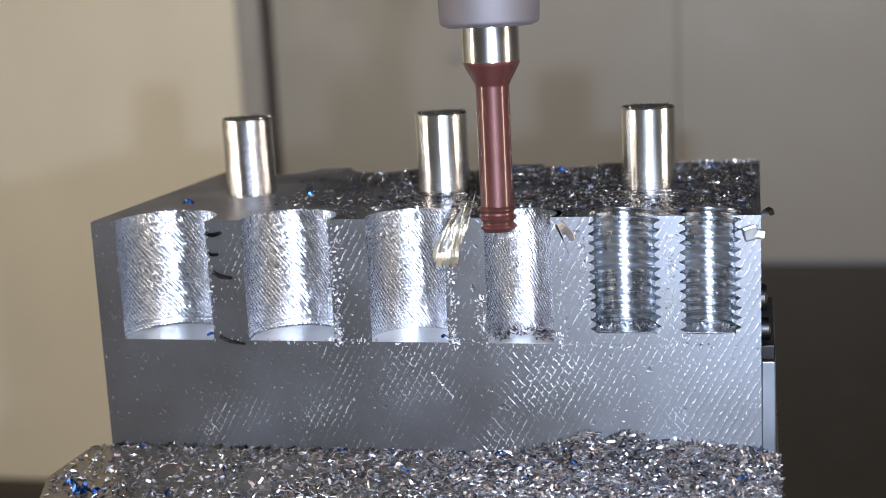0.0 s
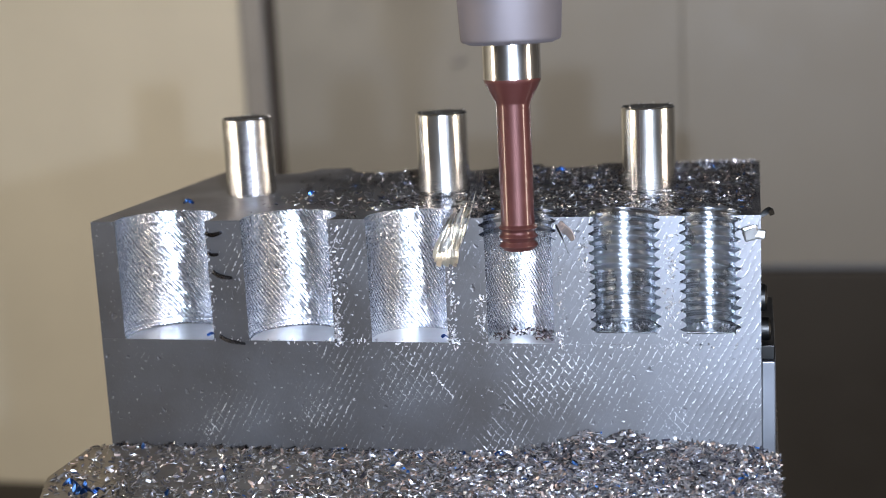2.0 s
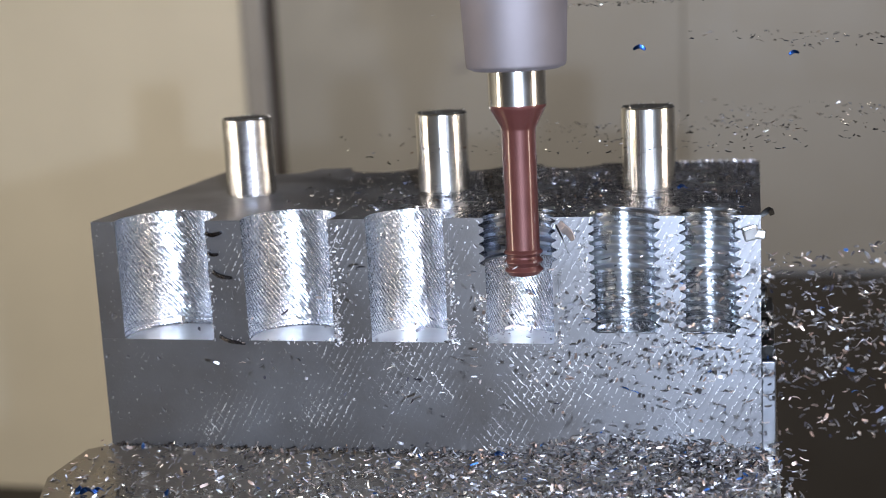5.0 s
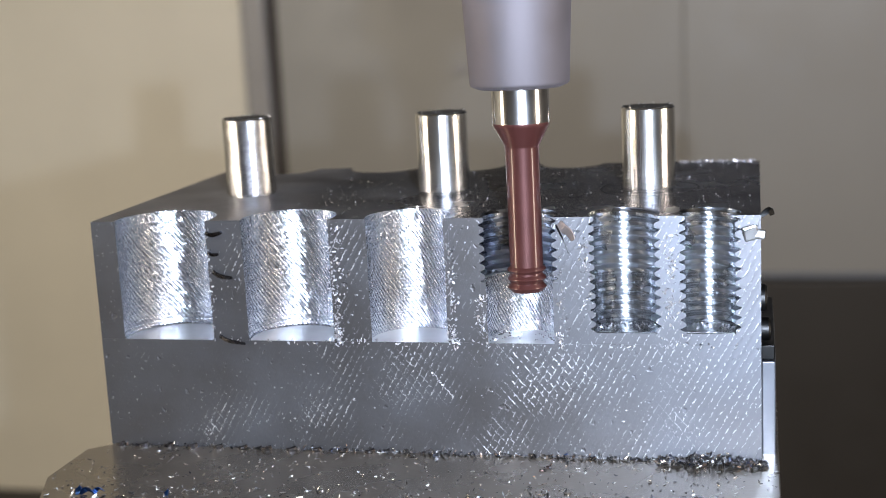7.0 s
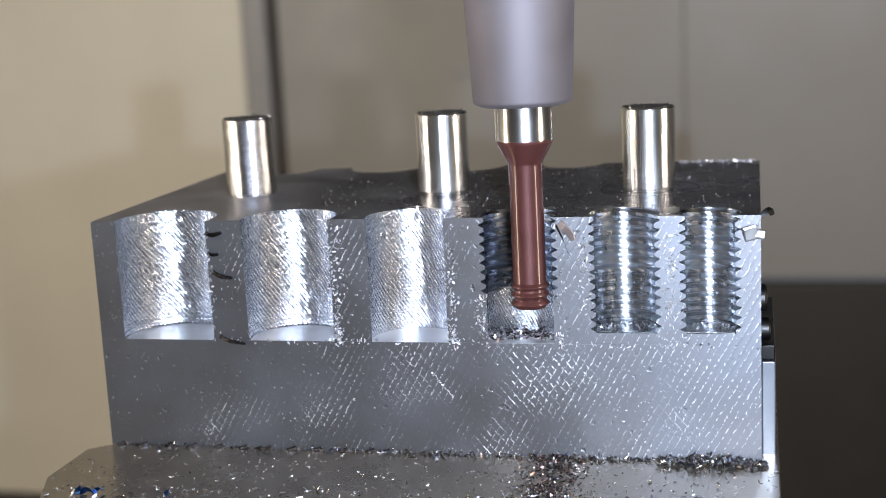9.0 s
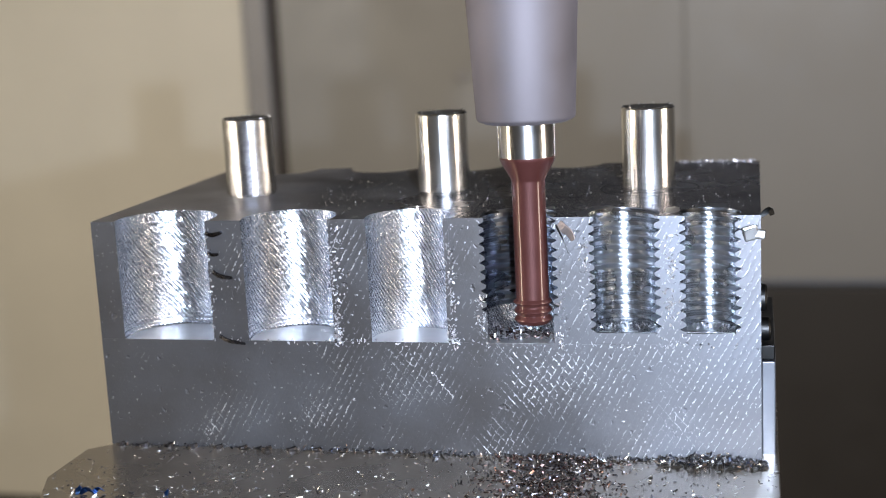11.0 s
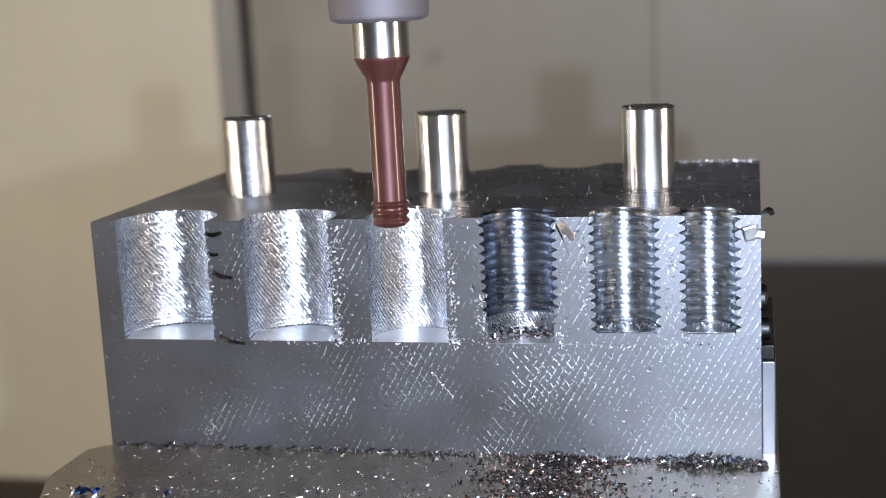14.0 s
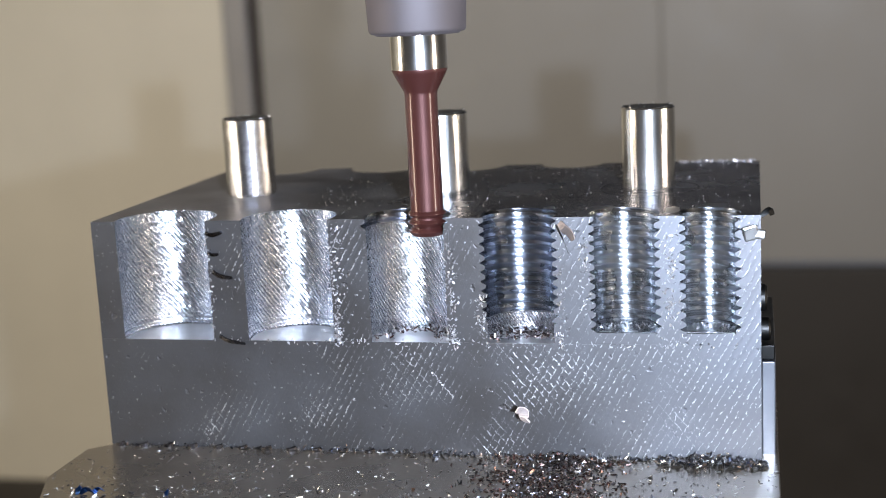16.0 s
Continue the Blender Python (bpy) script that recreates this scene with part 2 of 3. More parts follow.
def smooth_by_angle(ob, angle=35):
    data = ob.data
    data.polygons.foreach_set("use_smooth", [True] * len(data.polygons))
    bm = bmesh.new()
    bm.from_mesh(data)
    for e in bm.edges:
        e.smooth = len(e.link_faces) == 2 and e.calc_face_angle(0) < radians(angle)
    bm.to_mesh(data)
    bm.free()
    return ob


def empty(name, x=0, y=0, z=0):
    ob = new(name)
    ob.location = (x, y, z)
    ob.empty_display_size = 0.01
    return ob


MM = 0.001
W, H, D, ZF = 145 * MM, 51.66 * MM, 82 * MM, 24.9 * MM  # the block's length, height and depth, and the bores' floor


def chip_cloud(name, places, material, length=(0.9, 2.2), width=(0.25, 0.6), lie=0.35, label="", category="metal chips", seed=1):
    """Many small curled flakes, each a thin bent bar, in one mesh. places: (x, y, z) of each."""
    rng = np.random.default_rng(seed)
    n = len(places)
    p = np.array(places)
    ln, wd = rng.uniform(*length, n) * MM, rng.uniform(*width, n) * MM
    curl, thick = rng.uniform(-1.6, 1.6, n), rng.uniform(0.05, 0.11, n) * MM
    yaw, pitch, roll = rng.uniform(0, 6.283, n), rng.normal(0, lie, n), rng.normal(0, lie * 1.6, n)
    verts = np.zeros((n, 5, 4, 3))
    for s in range(5):
        u = s / 4 - 0.5
        a = u * curl
        along, up = u * ln * np.cos(a * 0.6), ln * (a * u) * 0.35
        w = wd * (1 - 1.2 * abs(u) ** 2)
        for k, (sy, sz) in enumerate(((-0.5, -0.5), (0.5, -0.5), (0.5, 0.5), (-0.5, 0.5))):
            verts[:, s, k, 0], verts[:, s, k, 1], verts[:, s, k, 2] = along, sy * w, up + sz * thick
    cr, sr, cp, sp, cy, sy = np.cos(roll), np.sin(roll), np.cos(pitch), np.sin(pitch), np.cos(yaw), np.sin(yaw)
    x, y, z = verts[..., 0], verts[..., 1], verts[..., 2]
    e = (slice(None), None, None)
    y, z = y * cr[e] - z * sr[e], y * sr[e] + z * cr[e]
    x, z = x * cp[e] + z * sp[e], -x * sp[e] + z * cp[e]
    x, y = x * cy[e] - y * sy[e], x * sy[e] + y * cy[e]
    v = np.stack((x + p[:, 0][e], y + p[:, 1][e], z + p[:, 2][e]), -1).reshape(-1, 3)
    quads = []
    for s in range(4):
        for k in range(4):
            quads.append((s * 4 + k, s * 4 + (k + 1) % 4, s * 4 + 4 + (k + 1) % 4, s * 4 + 4 + k))
    quads += [(3, 2, 1, 0), (16, 17, 18, 19)]
    faces = (np.array(quads)[None] + (np.arange(n) * 20)[:, None, None]).reshape(-1, 4)
    data = bpy.data.meshes.new(name)
    data.from_pydata(v.tolist(), [], faces.tolist())
    data.materials.append(material)
    return tagged(new(name, data), label or "loose grey steel chips", category, kind="stuff")



def smooth_plug(x, z, r, deep=0.004):
    """A low round button on the back wall."""
    bm = lathe([(r, 0), (r, deep * 0.7), (r * 0.8, deep)], 24)
    bmesh.ops.transform(bm, matrix=pose(x, 1.05, z, 90, 0, 0), verts=bm.verts[:])
    return bm


# ---------------------------------------------------------------- the machine's enclosure, which travels with the spindle
enclosure = tagged(empty("machine_enclosure"), "beige and grey painted sheet-metal walls of a machining centre", "machine enclosure", kind="structure")
part("left_panel", box((-1.30, 1.05, -0.436), (-0.3805, 1.08, 1.10), 0.003), BEIGE, enclosure, "warm beige painted door panel")
part("corner_post", box((-0.380, 1.046, -0.60), (-0.3535, 1.08, 1.10), 0.003), POST, enclosure, "grey corner post")
part("seal", box((-0.353, 1.056, -0.60), (-0.3415, 1.08, 1.10), 0.002), GAP, enclosure, "dark rubber seal")
part("back_panel", box((-0.341, 1.05, -0.178), (0.0699, 1.07, 0.160), 0.001), GREYP, enclosure, "grey-beige back panel")
part("back_panel", box((0.0708, 1.0505, -0.178), (1.10, 1.07, 0.160), 0.002), GREYP, enclosure, "grey-beige back panel")
part("seam_strip", box((0.060, 1.0525, -0.170), (0.080, 1.064, 0.150)), GREYP, enclosure, "grey strip behind the panel seam")
# added out of view: keeps the reflection in the block's top dark
part("dark_reflection_panel", box((-0.341, 1.05, 0.162), (1.10, 1.07, 1.10), 0.003), DARK_CARD, enclosure, "unseen dark panel added for the block's top to reflect")
part("lower_guard", box((-0.341, 1.05, -0.60), (1.10, 1.07, -0.1845), 0.003), LOWER, enclosure, "dark brown lower guard")
part("plug", smooth_plug(-0.151, 0.033, 0.006), POST, enclosure, "grey blanking plug")
part("bolt_head", smooth_plug(-0.366, 0.033, 0.004, 0.006), POST, enclosure, "bolt on the corner post")
part("sill", box((-1.30, 1.05, -0.60), (-0.381, 1.08, -0.4375), 0.003), FLOOR, enclosure, "dark sill under the beige panel")
part("side_panel", box((-1.33, -1.30, -0.60), (-1.30, 1.07, 1.10), 0.0), BEIGE, enclosure)
part("side_panel", box((1.10, -1.30, -0.60), (1.13, 1.07, 1.10), 0.0), GREYP, enclosure)
# unseen front wall, used as a pale reflector behind the camera
part("front_panel", box((-1.30, -1.33, -0.60), (1.10, -1.30, 1.10), 0.0), FRONT_PALE, enclosure, "unseen front wall, made pale for the bright steel to reflect")
part("roof_panel", box((-1.30, -1.30, 1.10), (1.10, 1.07, 1.13), 0.0), GREYP, enclosure)
floor = tagged(part("floor", box((-1.6, -1.6, -0.66), (1.4, 1.4, -0.62)), FLOOR), "dark painted machine floor", "floor", kind="structure")

# ---------------------------------------------------------------- base plate under the block
ledge = tagged(empty("base_plate"), "brownish steel base plate with a chamfered corner", "base plate")
bm = prism([(x * MM, y * MM) for x, y in ((-4.3, -21.8), (0.6, -34), (148.5, -34), (148.5, 86), (0, 86), (0, -0.2), (-4.3, -4.2))], -14 * MM, 0.0)
part("plate", soften(bm, 0.0002), LEDGE, ledge)
part("skirt", box((1.0 * MM, -33 * MM, -40 * MM), (148 * MM, 84 * MM, -14.2 * MM), 0.001), LEDGE, ledge, "lower step of the base plate")
pedestal = tagged(part("pedestal", box((0.0, -0.015, -0.62), (0.145, 0.08, -0.0402), 0.003), LEDGE), "steel fixture pedestal standing on the machine floor", "pedestal")

# a clamp plate bolted to the block's end
clamp = tagged(empty("clamp_plate", W + 0.02 * MM, 6 * MM, 0), "grey steel clamp plate with black screws on the block's end", "clamp plate")
part("plate", box((0, 0, -1.5 * MM), (2.9 * MM, 45 * MM, 20.0 * MM), 0.0003), PLATE, clamp)
part("spacer", box((0, 0.5 * MM, 20.3 * MM), (2.7 * MM, 44 * MM, 23.3 * MM), 0.0002), BLACK, clamp, "dark spacer strip")
for i, (z, r, h) in enumerate(((26.0, 2.5, 1.9), (32.6, 2.9, 1.2))):
    screw = smooth_by_angle(part("screw_head", lathe([(r * MM, 0), (r * MM, (h - 0.4) * MM), ((r - 0.4) * MM, h * MM), (1.2 * MM, h * MM), (1.1 * MM, (h - 0.5) * MM)], 24), BLACK, clamp, "black socket screw"))
    screw.matrix_basis = pose(0, 4 * MM, z * MM, 0, 90, 0)
    part("hex_socket", lathe([(1.15 * MM, (h - 0.5) * MM), (1.15 * MM, (h + 0.02) * MM), (0.9 * MM, (h - 0.3) * MM)], 6), PLATE, screw, "hexagon socket of the screw")

# ---------------------------------------------------------------- the block with six cut-open bores
YF, YB = 0.10 * MM, 3.5 * MM
PITCH, DEPTH = 2.0 * MM, 1.0 * MM
CREST, ROOT = 0.36, 0.06  # shares of the pitch that are flat
BORES = [(16.5, 11.25, False), (45.3, 10.43, False), (72.0, 9.13, True), (96.1, 7.85, True), (118.0, 7.0, True), (135.1, 5.97, True)]
ROWS = [ZF + (H - ZF) * i / 210 for i in range(211)]

block = tagged(empty("steel_block"), "sawn steel block with six bores cut open along its front face", "workpiece")


def bore_radius(r, threaded, a, z):
    if not threaded:
        up = (z - ZF) / MM
        if up < 0.5:
            return r - 0.35 * MM * (1 - up / 0.5) ** 2
        return r + (0.10 * MM if 1.2 < up < 1.6 or 2.3 < up < 2.6 else 0.0)
    u = ((z - PITCH * a / (2 * math.pi)) / PITCH) % 1.0
    tri = 1 - abs(2 * u - 1)
    return r + DEPTH * min(1.0, max(0.0, (tri - CREST) / (1 - CREST - ROOT)))


def bore_ends(r, threaded, z):
    """The angles at which the wall meets the front face, right and left."""
    right, left = -0.4, math.pi + 0.4
    for _ in range(6):
        right = -math.asin((YB - YF) / bore_radius(r, threaded, right, z))
        left = math.pi + math.asin((YB - YF) / bore_radius(r, threaded, left, z))
    return right, left


def bore_row(c, r, threaded, z, steps=72):
    right, left = bore_ends(r, threaded, z)
    pts = []
    for i in range(steps + 1):
        a = right + (left - right) * i / steps
        q = bore_radius(r, threaded, a, z)
        pts.append((c + q * math.cos(a), YB + q * math.sin(a)))
    pts[0], pts[-1] = (pts[0][0], YF), (pts[-1][0], YF)
    return pts


bm = bmesh.new()
edges_by_row = []
for z in ROWS:
    xs = [0.0]
    for c, r, th in BORES:
        pts = bore_row(c * MM, r * MM, th, z, 2)
        xs += [pts[-1][0], pts[0][0]]
    xs.append(W)
    edges_by_row.append([bm.verts.new((x, YF, z)) for x in xs])
for a, b in zip(edges_by_row, edges_by_row[1:]):
    for i in range(0, len(a), 2):
        bm.faces.new((a[i], a[i + 1], b[i + 1], b[i]))
# outline of the top: front with its bores, back with a second row of cut bores
outline = [(0.0, YF)]
for c, r, th in BORES:
    outline += bore_row(c * MM, r * MM, th, H)[::-1]
outline += [(W, YF), (W, D - 1.5 * MM)]
for c, r in ((117.0, 6.5), (97.0, 8.0), (68.0, 11.0), (46.0, 10.0), (15.5, 11.5)):
    outline += [((c + r * math.cos(a)) * MM, D - r * math.sin(a) * MM) for a in [math.pi * i / 20 for i in range(21)]]
outline.append((0.0, D))
top = [bm.verts.new((x, y, H)) for x, y in outline]
f = bm.faces.new(top)
f.material_index = 1
n_front = sum(73 for _ in BORES) + 2
low = [bm.verts.new((x, y, ZF)) for x, y in outline[n_front - 1:]] + [bm.verts.new((0.0, YF, ZF))]
ring = top[n_front - 1:] + [top[0]]
for i in range(len(low) - 1):
    bm.faces.new((low[i], low[i + 1], ring[i + 1], ring[i]))
bmesh.ops.remove_doubles(bm, verts=bm.verts[:], dist=2e-6)
bmesh.ops.recalc_face_normals(bm, faces=bm.faces[:])
f = max(bm.faces, key=lambda g: g.calc_area())
if f.normal.z < 0:
    bmesh.ops.reverse_faces(bm, faces=bm.faces[:])
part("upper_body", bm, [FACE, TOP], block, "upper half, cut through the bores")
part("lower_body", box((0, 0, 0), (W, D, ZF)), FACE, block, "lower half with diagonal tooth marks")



def threaded_wall(r, steps=96):
    """A wall whose rows follow the helix: crest, flank, root, flank, with sharp edges between them."""
    corners = sorted((CREST / 2, (1 - ROOT) / 2, (1 + ROOT) / 2, 1 - CREST / 2))
    turns = [k + u for k in range(int(ZF / PITCH) - 2, int(H / PITCH) + 2) for u in corners]
    bm = bmesh.new()
    cols = []
    for i in range(steps + 1):
        col = []
        for q in turns:
            a = math.pi / 2
            for _ in range(5):
                z = min(H, max(ZF, PITCH * (q + a / (2 * math.pi))))
                right, left = bore_ends(r, True, z)
                a = right + (left - right) * i / steps
            rad = bore_radius(r, True, a, z)
            col.append(bm.verts.new((rad * math.cos(a), rad * math.sin(a), z)))
        cols.append(col)
    for a, b in zip(cols, cols[1:]):
        for j in range(len(turns) - 1):
            if a[j].co.z < a[j + 1].co.z - 1e-6 or b[j].co.z < b[j + 1].co.z - 1e-6:
                bm.faces.new((b[j], a[j], a[j + 1], b[j + 1]))
    return bm


for c, r, th in BORES:
    if th:
        ob = smooth_by_angle(part("threaded_bore", threaded_wall(r * MM), THREAD_DARK if r > 7.5 else THREAD, block, "thread-milled bore wall"), 25)
    else:
        bm = bmesh.new()
        rows = [[bm.verts.new((x - c * MM, y - YB, z)) for x, y in bore_row(c * MM, r * MM, False, z)] for z in ROWS]
        for a, b in zip(rows, rows[1:]):
            for i in range(len(a) - 1):
                bm.faces.new((a[i + 1], a[i], b[i], b[i + 1]))
        ob = part("bore", bm, BORE, block, "bright bored wall", smooth=True)
    ob.location = (c * MM, YB, 0)


def half_plug(name, c, r, z0, z1, y_front, material, label):
    pts = [(c + r * math.cos(a), YB + r * math.sin(a)) for a in [-math.asin((YB - y_front) / r) + (math.pi + 2 * math.asin((YB - y_front) / r)) * i / 40 for i in range(41)]]
    return part(name, prism(pts, z0, z1), material, block, label)


half_plug("bore_floor", 118.0 * MM, 8.1 * MM, ZF + 0.01 * MM, 27.3 * MM, YF - 0.01 * MM, FACE, "solid metal under the bore")
half_plug("bore_floor", 135.1 * MM, 7.1 * MM, ZF + 0.01 * MM, 27.3 * MM, YF - 0.01 * MM, FACE, "solid metal under the bore")
half_plug("bore_floor", 118.0 * MM, 6.9 * MM, 27.25 * MM, 27.36 * MM, 1.0 * MM, THREAD, "bright bore floor")
half_plug("bore_floor", 135.1 * MM, 5.9 * MM, 27.25 * MM, 27.36 * MM, 1.0 * MM, THREAD, "bright bore floor")
for c, r in ((16.5, 11.25), (45.3, 10.43), (72.0, 9.13), (96.1, 7.85)):
    half_plug("bore_floor", c * MM, (r + 0.02) * MM, ZF - 1 * MM, ZF + 0.02 * MM, 0.02 * MM, BORE_FLOOR, "bright bore floor")


def uncut_wall(c, r):
    """The smooth wall that the cutter has not reached yet: it gives way downwards as the thread grows."""
    y = 0.05 * MM
    inner, outer = r - 0.03 * MM, r + 1.06 * MM
    bm = bmesh.new()
    cols = []
    steps = 72
    for i in range(steps + 1):
        col = []
        for q in (inner, outer):
            s = math.asin((YB - y) / q)
            a = -s + (math.pi + 2 * s) * i / steps
            col.append((q * math.cos(a), q * math.sin(a)))
        cols.append(col)
    h = ZF - H + 0.05 * MM
    grid = [[bm.verts.new((x, yy, z)) for (x, yy), z in ((k[0], h), (k[0], 0), (k[1], 0), (k[1], h))] for k in cols]
    for a, b in zip(grid, grid[1:]):
        for j in range(4):
            k = (j + 1) % 4
            g = bm.faces.new((a[j], b[j], b[k], a[k]))
            g.material_index = (0, 2, 1, 1)[j]
            g.smooth = j == 0
    for g in (bm.faces.new(grid[0]), bm.faces.new(grid[-1][::-1])):
        g.material_index = 1
    bmesh.ops.recalc_face_normals(bm, faces=bm.faces[:])
    ob = smooth_by_angle(part("uncut_wall", bm, [BORE, FACE, TOP], block, "smooth bore wall not yet threaded"))
    ob.location = (c, YB, H)
    return ob


uncut_a = uncut_wall(96.1 * MM, 7.85 * MM)
uncut_b = uncut_wall(72.0 * MM, 9.13 * MM)

# ---------------------------------------------------------------- dowel pins standing in the top
def dowel_pin(x, steel, label):
    pin = tagged(empty("dowel_pin", x * MM, 37.6 * MM, H), label, "dowel pin", "dowel pins")
    smooth_by_angle(part("shaft", lathe([(5.55 * MM, -1 * MM), (5.55 * MM, 0.12 * MM), (6.05 * MM, 0.55 * MM), (6.05 * MM, 18.4 * MM), (5.75 * MM, 18.7 * MM)], 64), steel, pin))
    smooth_by_angle(part("end_face", lathe([(5.6 * MM, 18.5 * MM), (5.5 * MM, 18.75 * MM), (1.2 * MM, 18.78 * MM)], 40), PIN_END, pin, "dark blackened end face"))
    glint = random.Random(int(x))
    crumbs = []
    for _ in range(34):
        a, q = glint.uniform(0, 6.283), glint.choice((5.6, 5.75, 5.4, glint.uniform(1, 5)))
        crumbs.append((q * math.cos(a) * MM, q * math.sin(a) * MM, 18.82 * MM))
    edge = chip_cloud("burr", crumbs, SPECK, (0.3, 1.1), (0.12, 0.3), 0.35, "bright burr round the pin's end", category="", seed=50 + int(x))
    edge.parent = pin
    return pin


dowel_pin(24.0, PIN_TURNED, "bright turned steel dowel pin with slanting tool marks")
pin = dowel_pin(72.4, PIN, "bright ground steel dowel pin standing in the block's top")
copy_thing(pin, Matrix.Translation((120.4 * MM, 37.6 * MM, H)))

# a scribed ring round the last pin
bm = bmesh.new()
rings = []
for i in range(64):
    a = 2 * math.pi * i / 64
    rings.append([bm.verts.new((q * math.cos(a) * MM, q * math.sin(a) * MM, z * MM)) for q, z in ((10.9, -0.1), (10.9, 0.03), (11.25, 0.03), (11.25, -0.1))])
for i in range(64):
    for j in range(3):
        bm.faces.new((rings[i][j], rings[i][j + 1], rings[(i + 1) % 64][j + 1], rings[(i + 1) % 64][j]))
ring = part("ring_mark", bm, BLACK, block, "dark scribed ring round a pin")
ring.location = (120.4 * MM, 37.6 * MM, H)

# ---------------------------------------------------------------- the thread mill in its holder; its origin is the foot of the bright shank
mill = tagged(empty("thread_mill"), "copper-brown coated thread mill in a grey shrink holder", "milling cutter")
smooth_by_angle(part("shank", lathe([(5.85 * MM, 0), (5.85 * MM, 9 * MM)], 64), SHANK, mill, "bright ground shank"))
smooth_by_angle(part("neck", lathe([(3.47 * MM, -32 * MM), (3.47 * MM, -5.2 * MM), (3.6 * MM, -4.6 * MM), (5.6 * MM, -0.9 * MM), (5.84 * MM, -0.3 * MM), (5.84 * MM, 0)], 64), COAT, mill, "slim copper-brown neck"))
for i in range(3):
    z = (-35.0 + 0.95 + 1.85 * i) * MM
    smooth_by_angle(part("cutting_ring", lathe([(3.3 * MM, z - 0.92 * MM), (3.45 * MM, z - 0.72 * MM), (3.98 * MM, z - 0.16 * MM), (4.06 * MM, z), (3.98 * MM, z + 0.16 * MM), (3.45 * MM, z + 0.72 * MM), (3.3 * MM, z + 0.92 * MM)], 64), COAT, mill))
holder = smooth_by_angle(part("holder", lathe([(9.0 * MM, 7.3 * MM), (9.6 * MM, 7.4 * MM), (9.95 * MM, 7.7 * MM), (10.12 * MM, 8.2 * MM), (11.2 * MM, 31 * MM), (12.6 * MM, 62 * MM), (25 * MM, 64 * MM), (25 * MM, 160 * MM)], 72), HOLDER, mill, "grey satin tapered holder"))
smooth_by_angle(part("nose_rim", lathe([(5.95 * MM, 7.0 * MM), (8.6 * MM, 7.0 * MM), (9.05 * MM, 7.32 * MM)], 64), HOLDER, holder, "chamfered rim of the holder's nose"))


# ---------------------------------------------------------------- chips
def on_top(x, y):
    """Is this place on the block's top, clear of bores and pins?"""
    if not (1 < x < 144 and 0.6 < y < 80):
        return False
    for c, r, th in BORES:
        if math.hypot(x - c, y - 3.5) < r + 0.6 + (0.9 if th else 0):
            return False
    for c, r in ((117.0, 6.5), (97.0, 8.0), (68.0, 11.0), (46.0, 10.0), (15.5, 11.5)):
        if math.hypot(x - c, y - 82) < r + 0.8:
            return False
    return all(math.hypot(x - c, y - 37.6) > 6.6 for c in (24.0, 72.4, 120.4))


rng = random.Random(5)
# a thin scatter that stays on the top and on the base plate
scatter = []
while len(scatter) < 520:
    x, y = rng.uniform(40, 144), rng.uniform(1, 80)
    if on_top(x, y):
        scatter.append((x * MM, y * MM, H + 0.10 * MM))
chip_cloud("chip_scatter", scatter, SPECK, (0.12, 0.5), (0.08, 0.24), 0.3, "thin scatter of fine steel chips on the block's top", seed=2)
scatter = []
while len(scatter) < 620:
    x, y = rng.uniform(-3.5, 148), rng.uniform(-32, -0.5)
    if x < -3.8 + max(0, -22 - y) * 0.45:
        continue
    scatter.append((x * MM, y * MM, 0.10 * MM))
chip_cloud("chip_scatter", scatter, SPECK, (0.25, 1.0), (0.10, 0.3), 0.3, "fine steel chips scattered on the base plate", seed=3)
scatter = []
while len(scatter) < 300:
    x, y = rng.uniform(1, 148), -32 + 13 * rng.random() ** 1.3
    if y < -32 + 4 + 0.09 * x and noise.noise((x * 0.09, y * 0.25, 4.0)) + rng.uniform(-0.4, 0.4) > 0:
        scatter.append((x * MM, y * MM, 0.16 * MM))
chip_cloud("chip_scatter", scatter, SPECK, (0.5, 1.7), (0.15, 0.42), 0.45, "bright curled chips strewn along the base plate's edge", seed=4)


def heap_height(x, y):
    """Depth of the loose chips on the base plate, in millimetres."""
    h = 0.3 + 1.4 * max(0, (x - 30) / 100)
    h += 6.5 * math.exp(-((x - 116) / 17) ** 2 - ((y + 3) / 9) ** 2)
    h += 3.0 * math.exp(-((x - 135) / 12) ** 2 - ((y + 6) / 12) ** 2)
    return h * (0.8 + 0.4 * noise.noise((x * 0.15, y * 0.15, 0)))


# chips that the air blast sweeps off during the clip, in clumps that fly apart
swept = []
bins = {}
while sum(len(b) for b in bins.values()) < 9800:
    x, y = rng.uniform(-3.5, 148.5), rng.uniform(-32, -0.3)
    if x < -3.8 + max(0, -22 - y) * 0.45:
        continue
    if rng.random() > 0.07 + 0.93 * min(1, max(0, (x - 25) / 90)) ** 2.1:
        continue
    z = heap_height(x, y) * rng.uniform(0.25, 1.0) ** 0.6
    bins.setdefault(rng.randrange(22), []).append((x * MM, y * MM, (0.1 + z) * MM))
for k in sorted(bins):
    swept.append(chip_cloud("chip_heap", bins[k], HEAP, (0.6, 2.0), (0.24, 0.70), 0.42, "heap of loose steel chips on the base plate", seed=10 + k))
bins = {}
while sum(len(b) for b in bins.values()) < 4200:
    x, y = rng.uniform(28, 144), rng.uniform(0.8, 79)
    if not on_top(x, y) or rng.random() > min(1.0, max(0.0, (x - 30) / 60)):
        continue
    bins.setdefault(rng.randrange(14), []).append((x * MM, y * MM, H + (0.1 + rng.random() ** 2 * 0.45) * MM))
